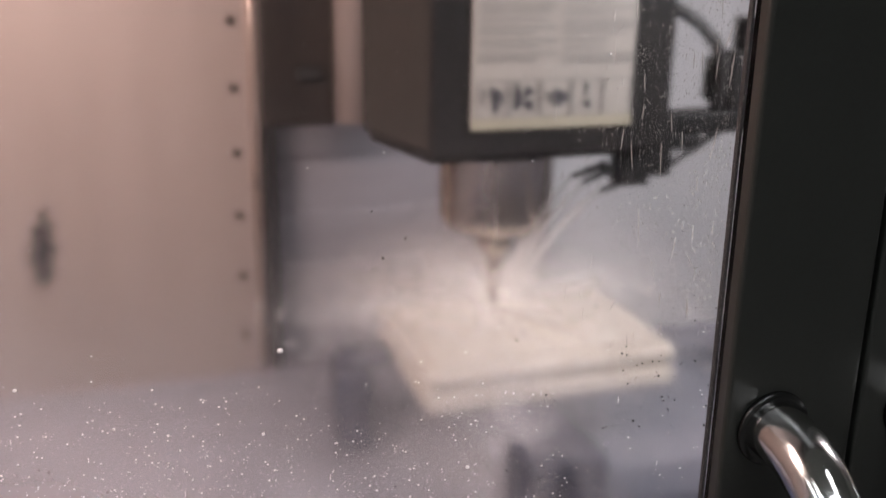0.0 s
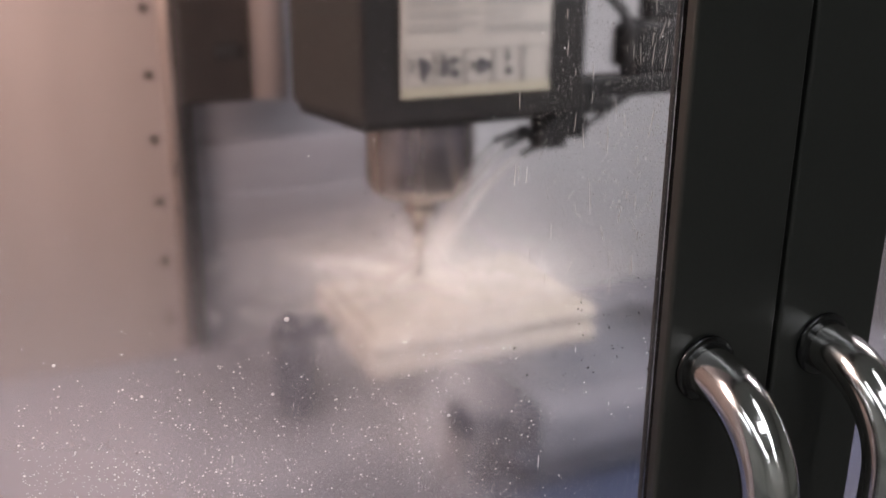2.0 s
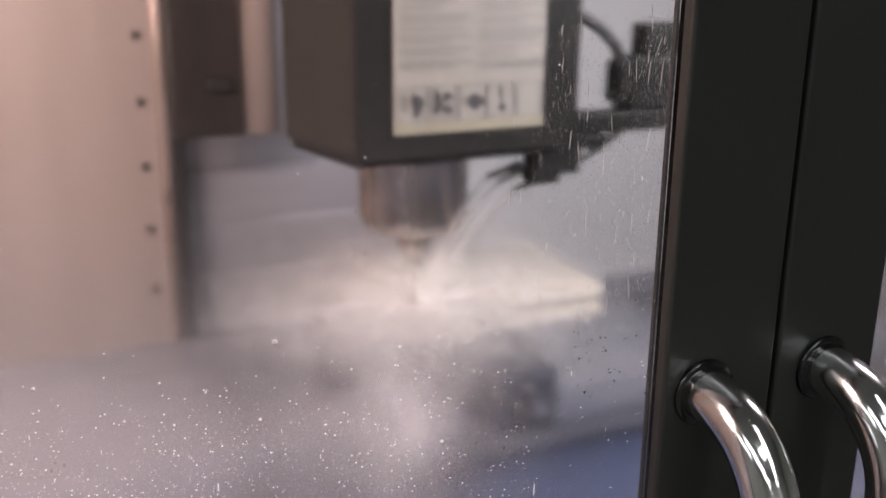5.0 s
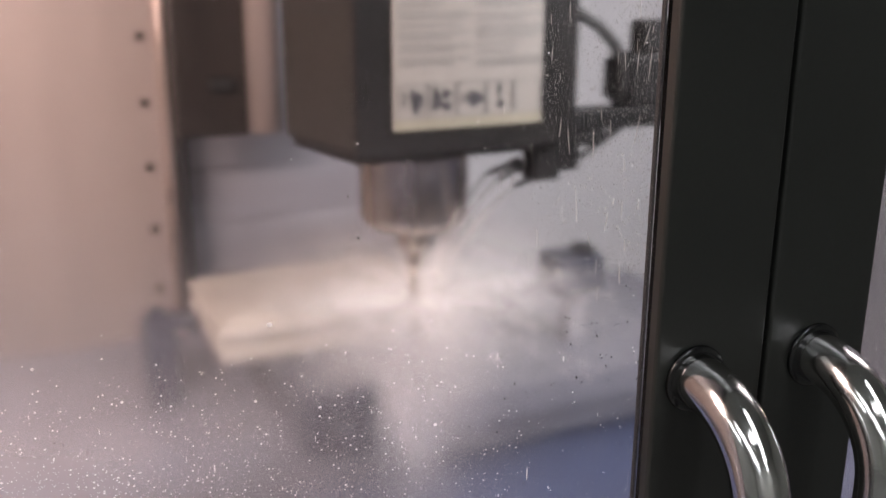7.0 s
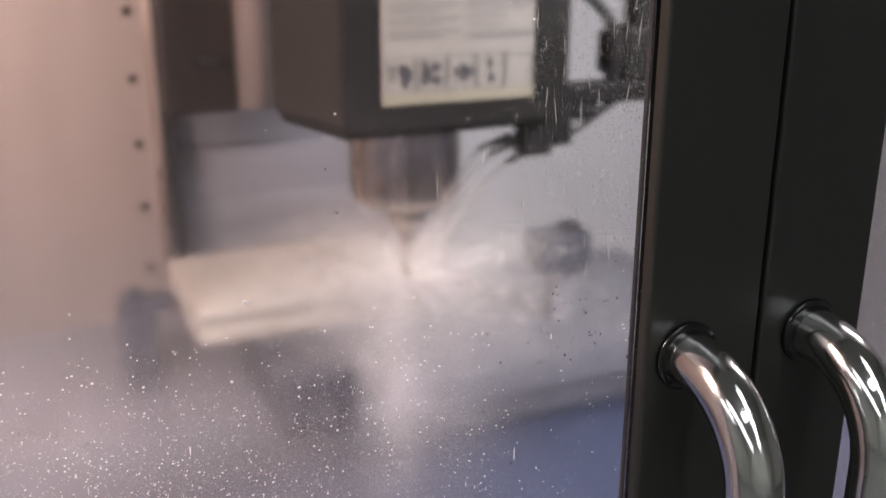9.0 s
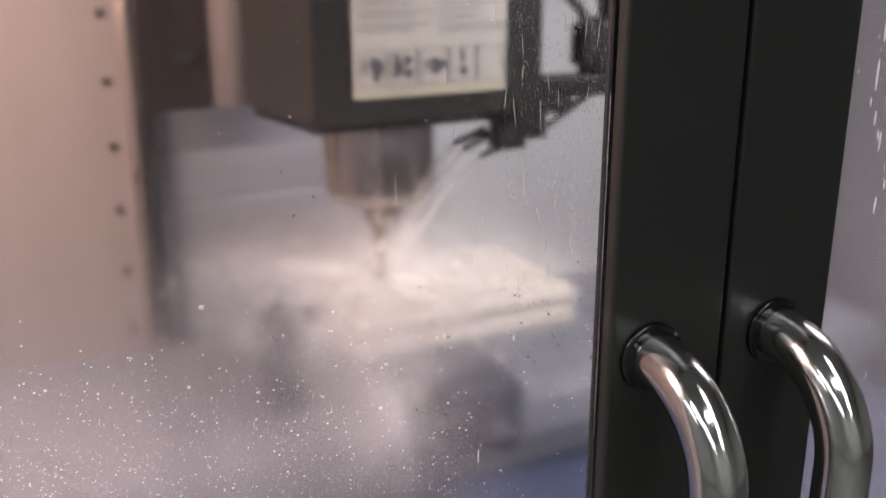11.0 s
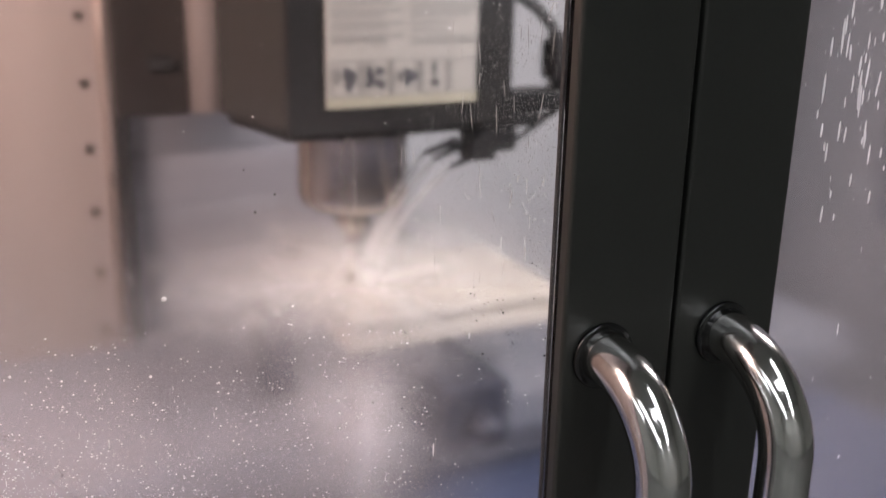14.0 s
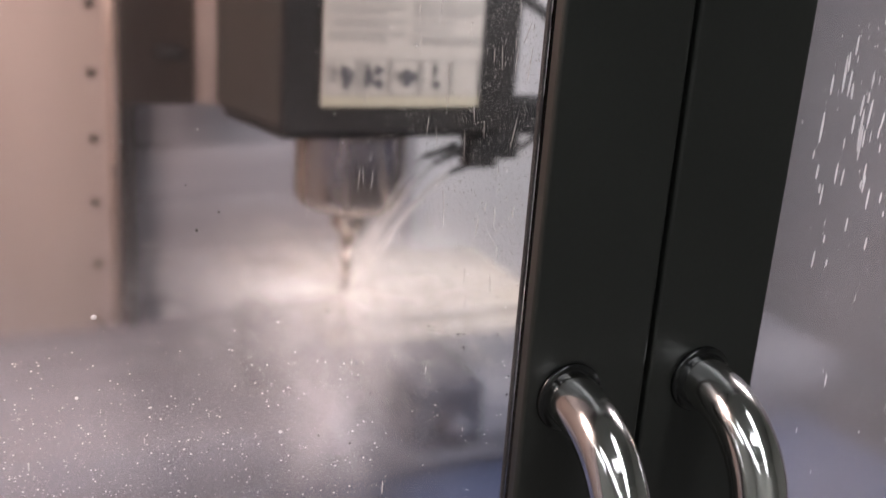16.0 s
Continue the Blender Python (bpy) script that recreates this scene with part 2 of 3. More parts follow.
def thing(name, label, category, at=(0, 0, 0), group="", kind=""):
    ob = new(name)
    ob.location = at
    ob.empty_display_size = 0.05
    return tagged(ob, label, category, group, kind)


def block(lo, hi, bevel=0.002, segments=2, bm=None):
    """A box between two corners, its edges rounded."""
    bm = bm or bmesh.new()
    mid = [(a + b) / 2 for a, b in zip(lo, hi)]
    size = [b - a for a, b in zip(lo, hi)]
    made = bmesh.ops.create_cube(bm, size=1, matrix=Matrix.Translation(mid) @ Matrix.Diagonal((*size, 1)))
    if bevel:
        edges = {e for v in made["verts"] for e in v.link_edges}
        bmesh.ops.bevel(bm, geom=list(edges), offset=bevel, segments=segments, affect="EDGES", profile=0.5)
    return bm


def lathe(profile, steps=40, bm=None):
    """Turns (radius, height) pairs about the upright axis."""
    bm = bm or bmesh.new()
    rings = []
    for r, z in profile:
        rings.append([bm.verts.new((r * math.cos(a), r * math.sin(a), z)) for a in (i * math.tau / steps for i in range(steps))])
    for lo, hi in zip(rings, rings[1:]):
        for i in range(steps):
            j = (i + 1) % steps
            bm.faces.new((lo[i], lo[j], hi[j], hi[i]))
    bm.faces.new(rings[0])
    bm.faces.new(rings[-1])
    return bm


def tube(points, radius, steps=16, bm=None, taper=1.0):
    """A round bar along points."""
    bm = bm or bmesh.new()
    pts = [Vector(p) for p in points]
    rings, side = [], None
    for i, p in enumerate(pts):
        d = (pts[min(i + 1, len(pts) - 1)] - pts[max(i - 1, 0)]).normalized()
        if side is None:
            side = d.orthogonal().normalized()
        side = (side - d * side.dot(d)).normalized()
        up = d.cross(side)
        r = radius * (1 + (taper - 1) * i / max(1, len(pts) - 1))
        rings.append([bm.verts.new(p + r * (math.cos(a) * side + math.sin(a) * up)) for a in (k * math.tau / steps for k in range(steps))])
    for lo, hi in zip(rings, rings[1:]):
        for k in range(steps):
            j = (k + 1) % steps
            bm.faces.new((lo[k], lo[j], hi[j], hi[k]))
    bm.faces.new(rings[0])
    bm.faces.new(rings[-1])
    return bm


def prism(outline, z0, z1, bevel=0.003):
    """An upright prism over an outline of (x, y)."""
    bm = bmesh.new()
    lo = [bm.verts.new((x, y, z0)) for x, y in outline]
    hi = [bm.verts.new((x, y, z1)) for x, y in outline]
    bm.faces.new(lo[::-1])
    bm.faces.new(hi)
    n = len(lo)
    for i in range(n):
        j = (i + 1) % n
        bm.faces.new((lo[i], lo[j], hi[j], hi[i]))
    if bevel:
        bmesh.ops.bevel(bm, geom=list(bm.edges), offset=bevel, segments=2, affect="EDGES", profile=0.5)
    return bm


def arc(c, u, v, r, a0, a1, n):
    """Points on a circle about c in the plane of u and v."""
    c, u, v = Vector(c), Vector(u), Vector(v)
    return [c + r * (math.cos(a) * u + math.sin(a) * v) for a in (radians(a0 + (a1 - a0) * i / n) for i in range(n + 1))]


def wall(name, lo, hi, mat, label):
    ob = part(name, block(lo, hi, 0), mat)
    return tagged(ob, label, "wall", kind="structure")


# ---- workshop round the machine ----
tagged(part("floor", block((-5, -5, -0.1), (5, 5, 0), 0), concrete), "grey concrete workshop floor", "floor", kind="structure")
wall("wall_south", (-5, -5.2, 0), (5, -5.0, 4.0), shop_wall, "plain grey painted workshop wall")
wall("wall_north", (-5, 5.0, 0), (5, 5.2, 4.0), shop_wall, "plain grey painted workshop wall")
wall("wall_west", (-5.2, -5, 0), (-5.0, 5, 4.0), shop_wall, "plain grey painted workshop wall")
wall("wall_east", (5.0, -5, 0), (5.2, 5, 4.0), shop_wall, "plain grey painted workshop wall")
tagged(part("ceiling", block((-5, -5, 4.0), (5, 5, 4.1), 0), shop_ceiling), "plain grey workshop ceiling", "ceiling", kind="structure")


def fluorescent_light(at):
    lamp = thing("ceiling_light", "white fluorescent batten hanging from the workshop ceiling", "lamp", at, "workshop ceiling lights")
    part("housing", block((-0.65, -0.15, 0.0), (0.65, 0.15, 0.06), 0.006), lamp_metal, lamp)
    part("diffuser", block((-0.63, -0.13, -0.035), (0.63, 0.13, -0.001), 0.008), tube_glow, lamp, "glowing white diffuser")
    for x in (-0.5, 0.5):
        part("hanger", tube([(x, 0, 0.06), (x, 0, 0.80)], 0.006, 8), lamp_metal, lamp)
    return lamp


batten = fluorescent_light((0.0, -1.7, 3.2))
for x in (-1.9, 0.75):
    for y in (-1.35, -2.66, -3.97):
        copy_thing(batten, pose(x, y, 3.2, 0, 0, 90))
copy_thing(batten, pose(-3.4, -0.7, 3.2, 0, 0, 90))


# ---- machine enclosure ----
shell = thing("machine_enclosure", "sheet metal enclosure of a vertical milling machine", "machine")
part("back_panel", block((-0.95, 1.50, 0.3), (1.66, 1.54, 2.15), 0), wall_paint, shell, "light grey enamelled back panel")
part("side_panel", block((-0.99, 0.06, 0.3), (-0.95, 1.54, 2.15), 0), tan_steel, shell)
part("side_panel", block((1.66, 0.06, 0.3), (1.70, 1.54, 2.15), 0), dull_steel, shell)
part("side_hatch", block((1.645, 0.16, 0.95), (1.6595, 0.82, 2.02), 0.004), vise_steel, shell, "dark steel side hatch")
part("roof_panel", block((-0.99, 0.0, 2.15), (1.70, 1.54, 2.18), 0), wall_paint, shell)
part("chip_pan", block((-0.99, 0.0, 0.28), (1.70, 1.54, 0.30), 0), grey_steel, shell)
part("front_apron", block((-0.99, -0.02, 0.0), (1.70, 0.06, 0.70), 0.004), door_paint, shell)
part("front_header", block((-0.99, -0.02, 1.92), (1.70, 0.06, 2.18), 0.004), door_paint, shell)
part("front_post", block((-0.99, -0.02, 0.70), (-0.66, 0.06, 1.92), 0.004), door_paint, shell)
part("front_post", block((1.54, -0.02, 0.70), (1.70, 0.06, 1.92), 0.004), door_paint, shell)


def work_light(x, glow):
    lamp = thing("work_light", "slim work light under the machine roof", "lamp", (x, 0.125, 1.67), "work lights in the machine")
    part("housing", block((-0.26, -0.06, 0.02), (0.26, 0.06, 0.06), 0.006), lamp_metal, lamp)
    part("bracket", block((-0.03, -0.02, 0.06), (0.03, 0.02, 0.48), 0.004), lamp_metal, lamp)
    part("lens", block((-0.24, -0.045, 0.012), (0.24, 0.045, 0.02), 0.002), glow, lamp, "glowing lens")


work_light(-0.25, work_glow)
work_light(1.12, work_glow)

# riveted side cover and its folded edge
cover = thing("riveted_cover", "tan stainless sheet cover with a riveted folded edge", "machine cover")
part("sheet", block((-0.93, 1.314, 0.45), (0.346, 1.334, 2.12), 0.003), tan_steel, cover)
part("edge_fold", tube([(0.348, 1.318, 0.46), (0.348, 1.318, 2.11)], 0.0115, 20), fold_steel, cover, "rounded folded edge, coloured paler for its highlight", True)
# black strip in place of the shaded gap behind the folded edge
part("shaded_gap", block((0.360, 1.321, 0.46), (0.384, 1.349, 2.11), 0.004), rubber, cover, "dark strip standing for the shaded gap behind the fold")
rivet = None
for i in range(14):
    z = 1.2002 - 0.1108 * (i - 8)
    if rivet is None:
        bm = lathe([(0.0085, 0), (0.008, 0.002), (0.0055, 0.0038), (0.002, 0.0046)], 14)
        bmesh.ops.transform(bm, matrix=pose(0, 0, 0, 90, 0, 0), verts=bm.verts)
        rivet = part("rivet", bm, dark_cover, cover, "dark domed rivet", True)
        rivet.location = (0.315, 1.3145, z)
    else:
        r = new("rivet", rivet.data)
        r.parent, r.location, r["label"] = cover, (0.315, 1.3145, z), "dark domed rivet"

# grease smear on the sheet
rnd = random.Random(4)
bm = bmesh.new()
for i in range(320):
    u, v = rnd.gauss(0, 0.009), rnd.gauss(0, 0.028)
    r = rnd.uniform(0.0010, 0.0040)
    bmesh.ops.create_icosphere(bm, subdivisions=1, radius=1, matrix=Matrix.Translation((-0.010 + u + 0.12 * v, 1.3138, 0.942 + v)) @ Matrix.Diagonal((r, 0.0006, r * rnd.uniform(1, 2.4), 1)))
part("grease_smear", bm, rubber, cover, "dark grease smear", True)

# overlapping plates of the rear way cover
ways = thing("way_cover", "overlapping grey steel plates of a telescopic way cover", "machine cover")
for i in range(12):
    z = 0.42 + i * 0.105
    part("plate", block((0.386, 1.44 - 0.004 * (i % 2), z), (0.96, 1.47, z + 0.103), 0.003), grey_steel, ways)


# ---- doors with their windows and handles ----
def door(name, x0, x1, sw, handle_x, handle_z, glass_mat, label):
    d = thing(name, label, "door", (x0, 0, 0.70))
    w = x1 - x0
    part("stile", block((0, -0.004, 0), (sw, 0.0095, 1.22), 0.0022, 3), door_paint, d)
    part("stile", block((w - sw, -0.004, 0), (w, 0.0095, 1.22), 0.0022, 3), door_paint, d)
    part("rail", block((sw, -0.003, 1.12), (w - sw, 0.0095, 1.22), 0.003), door_paint, d)
    part("rail", block((sw, -0.003, 0), (w - sw, 0.0095, 0.12), 0.003), door_paint, d)
    part("gasket", block((sw, 0.0085, 0.12), (sw + 0.002, 0.012, 1.12), 0.001), rubber, d, "black rubber glazing strip")
    part("gasket", block((w - sw - 0.002, 0.0085, 0.12), (w - sw, 0.012, 1.12), 0.001), rubber, d, "black rubber glazing strip")
    pane = part("glass_pane", block((sw + 0.0005, 0.003, 0.118), (w - sw - 0.0005, 0.008, 1.122), 0), glass_mat, d, "glass pane clouded by coolant film and drops")
    pane.visible_shadow = False
    # the grip: out of the door, round a bend and straight down
    hx = handle_x - x0
    r = 0.0155
    top, out, bend = handle_z, -0.068, 0.058
    pts = [(0, 0.0, top), (0, out + bend, top)]
    pts += arc((0, out + bend, top - bend), (0, -1, 0), (0, 0, 1), bend, 90, 0, 12)[1:]
    pts += [(0, out, top - bend - 0.05), (0, out, top - 0.34 + bend)]
    pts += arc((0, out + bend, top - 0.34 + bend), (0, -1, 0), (0, 0, -1), bend, 0, 90, 12)[1:]
    pts += [(0, 0.0, top - 0.34)]
    grip = part("handle", tube([Vector(p) + Vector((hx, 0, 0)) for p in pts], r, 32), chrome, d, "polished bent steel tube handle", True)
    for z in (top, top - 0.34):
        bm = lathe([(0.0202, 0.0), (0.0202, 0.0018), (0.0194, 0.0028), (0.0165, 0.0030)], 32)
        bmesh.ops.transform(bm, matrix=Matrix.Translation((hx, -0.0042, z)) @ pose(0, 0, 0, 90, 0, 0), verts=bm.verts)
        part("collar", bm, black_gloss, grip, "black ring collar", True)
    return d


door("machine_door", -0.62, 0.4870, 0.0773, 0.4372, 0.5185, left_glass, "sliding door with dark olive frame and spray-clouded window")
right_door = door("machine_door", 0.4900, 1.52, 0.0780, 0.5262, 0.5185, right_glass, "sliding door with dark olive frame and streaked wet window")


# strip added behind the door gap to stop interior light showing through
part("light_seal", block((-0.016, 0.0100, 0.0), (0.014, 0.016, 1.22), 0.002), rubber, right_door, "black rubber seal added behind the door gap to block light")


def beads(name, poses, mat, label, category, fine=False):
    """Many small round beads as one mesh: one per pose, each a stretched icosphere."""
    seed = bmesh.new()
    bmesh.ops.create_icosphere(seed, subdivisions=2 if fine else 1, radius=1)
    seed.verts.ensure_lookup_table()
    base = np.array([(*v.co, 1.0) for v in seed.verts])
    tris = np.array([[v.index for v in f.verts] for f in seed.faces])
    seed.free()
    verts = np.concatenate([(base @ np.array(m).T)[:, :3] for m in poses])
    faces = np.concatenate([tris + i * len(base) for i in range(len(poses))])
    me = bpy.data.meshes.new(name)
    me.from_pydata(verts.tolist(), [], faces.tolist())
    me.materials.append(mat)
    me.polygons.foreach_set("use_smooth", [True] * len(me.polygons))
    return tagged(new(name, me), label, category, kind="stuff")


def drops(name, count, x0, x1, z0, z1, label, lean, runs, seed):
    """Beads and runs of coolant on a pane, thicker towards the low corner."""
    rnd = random.Random(seed)
    poses, made = [], 0
    while made < count:
        x, z = rnd.uniform(x0, x1), rnd.uniform(z0, z1)
        u, v = (x - x0) / (x1 - x0), (z - z0) / (z1 - z0)
        if rnd.random() > lean(u, v):
            continue
        made += 1
        r = 0.00018 + 0.00042 * rnd.random() ** 6
        tall = 1 + (rnd.random() < runs) * rnd.uniform(2, 11)
        m = Matrix.Translation((x, 0.0026, z)) @ Matrix.Diagonal((r * rnd.uniform(0.8, 1.2), r * 0.6, r * tall, 1))
        poses.append(m)
    return beads(name, poses, bead, label, "drops")


drops("coolant_drops", 6500, 0.07, 0.402, 1.14, 1.295, "small coolant drops clinging to the window glass",
      lambda u, v: max(0.03, 1.0 - 1.05 * v) * max(0.10, 1.05 - 1.15 * u), 0.006, 3)
drops("coolant_drops", 110, 0.09, 0.40, 1.20, 1.44, "sparse coolant drops on the window glass", lambda u, v: 0.5, 0.04, 5)
drops("coolant_drops", 330, 0.577, 0.73, 1.04, 1.43, "drops and downward runs of coolant on the glass", lambda u, v: 0.15 + 0.85 * v, 0.45, 7)


poses = []
for x, z, r in ((0.1925, 1.2866, 0.0013), (0.184, 1.249, 0.0008), (0.089, 1.282, 0.0008), (0.124, 1.260, 0.0007), (0.277, 1.218, 0.0010), (0.145, 1.254, 0.0006)):
    poses.append(Matrix.Translation((x, 0.0026, z)) @ Matrix.Diagonal((r, 0.0009, r * 0.9, 1)))
beads("large_drops", poses, bead, "a few larger bright coolant drops on the glass", "drops", True)

poses = []
rnd = random.Random(29)
for i in range(1700):
    r = rnd.uniform(0.00009, 0.00024)
    x, z = rnd.triangular(0.29, 0.406, 0.398), rnd.uniform(1.27, 1.43)
    poses.append(Matrix.Translation((x, 0.0027, z)) @ Matrix.Diagonal((r, 0.0003, r * rnd.uniform(1, 4), 1)))
beads("dried_specks", poses, dried, "fine dried coolant specks on the window glass", "drops", False)

poses = []
rnd = random.Random(23)
for i in range(46):
    r = rnd.uniform(0.00008, 0.00016)
    x, z = rnd.triangular(0.28, 0.405, 0.388), rnd.uniform(1.27, 1.43)
    m = Matrix.Translation((x, 0.0027, z)) @ pose(0, 0, 0, 0, rnd.gauss(0, 4 if i % 6 else 16), 0) @ Matrix.Diagonal((r, 0.0004, r * rnd.uniform(14, 70), 1))
    poses.append(m)
beads("dried_runs", poses, dried, "thin dried coolant runs and scratches on the window glass", "drops", True)

# drops with the refracted dark put into their colour
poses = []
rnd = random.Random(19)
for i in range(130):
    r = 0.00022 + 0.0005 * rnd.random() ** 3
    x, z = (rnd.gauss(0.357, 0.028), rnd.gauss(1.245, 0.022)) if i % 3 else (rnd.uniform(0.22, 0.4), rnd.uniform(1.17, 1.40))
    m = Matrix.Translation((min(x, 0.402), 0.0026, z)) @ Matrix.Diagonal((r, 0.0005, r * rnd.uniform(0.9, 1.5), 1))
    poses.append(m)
beads("dark_drops", poses, dark_bead, "fine coolant drops on the window glass, coloured with the dark they refract", "drops", False)

poses = []
rnd = random.Random(17)
for i in range(90):
    r = rnd.uniform(0.00035, 0.00085)
    m = Matrix.Translation((rnd.uniform(0.59, 0.73), 0.0026, rnd.uniform(1.28, 1.43))) @ pose(0, 0, 0, 0, rnd.gauss(0, 1.5), 0) @ Matrix.Diagonal((r, 0.0006, r * rnd.uniform(4, 16), 1))
    poses.append(m)
beads("coolant_runs", poses, bead, "long white coolant runs down the glass", "drops", True)

# ---- spindle head ----
HX, HY = 0.567, 0.735
head = thing("spindle_head", "dark grey milling spindle head with a paper instruction label", "spindle head")
outline = [(0.4235, 0.549), (0.684, 0.549), (0.745, 0.74), (0.745, 1.06), (0.505, 1.06), (0.389, 0.69)]
part("housing", prism(outline, 1.246, 2.05, 0.006), head_paint, head)
part("front_plate", block((0.4215, 0.5388, 1.2435), (0.686, 0.5486, 2.04), 0.004), head_black, head, "black front plate")
part("under_plate", prism([(0.430, 0.562), (0.678, 0.562), (0.732, 0.74), (0.732, 1.04), (0.515, 1.04), (0.40, 0.70)], 1.234, 1.2455, 0.002), head_black, head)
bm = lathe([(0.0715, 0.0), (0.0715, 0.030), (0.0700, 0.032), (0.0700, 0.100), (0.0690, 0.108), (0.0650, 0.116), (0.0570, 0.121), (0.040, 0.123)][::-1], 64)
bmesh.ops.transform(bm, matrix=Matrix.Translation((HX, HY, 1.2335)) @ Matrix.Diagonal((1, 1, -1, 1)), verts=bm.verts)
part("nose", bm, nose_steel, head, "round ground steel spindle nose", True)
bm = lathe([(0.021, 1.110), (0.0215, 1.100), (0.018, 1.096), (0.0215, 1.092), (0.0215, 1.085), (0.013, 1.077), (0.009, 1.060)], 32)
bmesh.ops.translate(bm, vec=(HX, HY, 0), verts=bm.verts)
holder = part("tool_holder", bm, nose_steel, head, "steel tool holder", True)
bm = lathe([(0.0055, 1.060), (0.0055, 0.998)], 20)
bmesh.ops.translate(bm, vec=(HX, HY, 0), verts=bm.verts)
part("end_mill", bm, nose_steel, holder, "", True)
# carriage behind the head
part("carriage_cover", block((0.340, 1.150, 1.166), (0.452, 1.175, 2.05), 0.004), dark_cover, head, "dark oily carriage cover")
part("carriage_rail", tube([(0.481, 1.158, 1.170), (0.481, 1.158, 2.04)], 0.028, 24), tan_steel, head, "tan rounded carriage rail", True)
part("carriage_stop", block((0.392, 1.128, 1.240), (0.428, 1.1505, 1.260), 0.004), rubber, head, "black rubber stop")

# the instruction label
LX0, LX1, LZ0, LZ1 = 0.4625, 0.6375, 1.2720, 1.545
plate = part("label_plate", block((LX0, 0.5351, LZ0), (LX1, 0.5384, LZ1), 0.0008, 1), paper, head, "cream paper instruction label")
part("label_edge", block((LX0, 0.5338, LZ0 + 0.0005), (LX1, 0.5349, LZ0 + 0.0115), 0.0002, 1), aged_paper, plate, "yellowed lower edge")


def ink_bar(x0, x1, z, h, mat=ink, name="text_line"):
    part(name, block((x0, 0.5340, z), (x1, 0.5348, z + h), 0), mat, plate)


rnd = random.Random(11)
for col in (0, 1):
    z = LZ1 - 0.012
    a = LX0 + 0.006 + col * 0.0885
    while z > 1.3332:
        group_len = rnd.choice((1, 2, 2, 3))
        for k in range(group_len):
            if z < 1.3332:
                break
            ink_bar(a, a + (0.080 if k < group_len - 1 else rnd.uniform(0.043, 0.078)), z, 0.0015)
            z -= 0.0052
        z -= 0.0026
# pictogram cells along the foot of the label
for i in range(5):
    a = LX0 + 0.005 + i * 0.0341
    for zz in (1.2847, 1.3205):
        part("cell_border", block((a, 0.5341, zz), (a + 0.031, 0.5348, zz + 0.0007), 0), ink, plate)
    for xx in (a, a + 0.0305):
        part("cell_border", block((xx, 0.5341, 1.2847), (xx + 0.0007, 0.5348, 1.3209), 0), ink, plate)


def ink_blob(cx, cz, rx, rz, turn, dense):
    bm = bmesh.new()
    n = 18
    ring = []
    for k in range(n):
        a = k * math.tau / n
        f = 1 + 0.22 * math.sin(3 * a + dense) + 0.12 * math.sin(7 * a)
        x, z = rx * f * math.cos(a), rz * f * math.sin(a)
        c, s = math.cos(turn), math.sin(turn)
        ring.append((cx + c * x - s * z, cz + s * x + c * z))
    lo = [bm.verts.new((x, 0.5348, z)) for x, z in ring]
    hi = [bm.verts.new((x, 0.5340, z)) for x, z in ring]
    bm.faces.new(hi)
    for k in range(n):
        j = (k + 1) % n
        bm.faces.new((lo[k], lo[j], hi[j], hi[k]))
    part("pictogram", bm, dark_ink, plate)


ink_blob(0.4874, 1.3031, 0.0065, 0.0125, 0.1, 1)
part("pictogram", tube([(0.4710, 0.5346, 1.3106), (0.4738, 0.5346, 1.3125), (0.4757, 0.5346, 1.3078), (0.4729, 0.5346, 1.3031), (0.4747, 0.5346, 1.2974)], 0.0012, 6), dark_ink, plate)
ink_blob(0.5105, 1.3040, 0.0045, 0.0125, 0.0, 2)
ink_blob(0.5218, 1.3096, 0.0055, 0.005, 0.6, 3)
ink_blob(0.5223, 1.2965, 0.006, 0.005, -0.5, 4)
ink_blob(0.5557, 1.3031, 0.0085, 0.0085, 0.2, 2)
part("pictogram", tube([(0.5425, 0.5346, 1.3087), (0.5462, 0.5346, 1.3040), (0.5425, 0.5346, 1.2993)], 0.0014, 6), dark_ink, plate)
ink_blob(0.5848, 1.3106, 0.0022, 0.0075, 0.0, 1)
ink_blob(0.5867, 1.2955, 0.0045, 0.0045, 0.0, 5)

# coolant manifold, hoses and nozzles on the head
man = part("coolant_manifold", block((0.640, 0.585, 1.246), (0.850, 0.615, 1.272), 0.004), black_plastic, head, "black coolant manifold bar")
part("valve_block", block((0.784, 0.580, 1.2725), (0.848, 0.630, 1.336), 0.006), black_plastic, man, "black valve block")
part("valve_cap", block((0.806, 0.590, 1.3365), (0.880, 0.620, 1.374), 0.004), black_plastic, man)
part("fitting", block((0.768, 0.587, 1.282), (0.7835, 0.615, 1.330), 0.003), black_plastic, man)
part("foot", block((0.692, 0.585, 1.200), (0.722, 0.615, 1.2455), 0.004), black_plastic, man)
part("foot", block((0.7225, 0.587, 1.228), (0.760, 0.613, 1.2455), 0.004), black_plastic, man)
part("foot", block((0.655, 0.580, 1.192), (0.6915, 0.610, 1.2455), 0.003), black_plastic, man)
part("hose", tube([(0.690, 0.585, 1.392), (0.712, 0.580, 1.384), (0.736, 0.577, 1.370), (0.757, 0.577, 1.350), (0.773, 0.580, 1.326), (0.776, 0.585, 1.300), (0.772, 0.590, 1.274)], 0.0068, 14), rubber, man, "black flexible coolant hose", True)
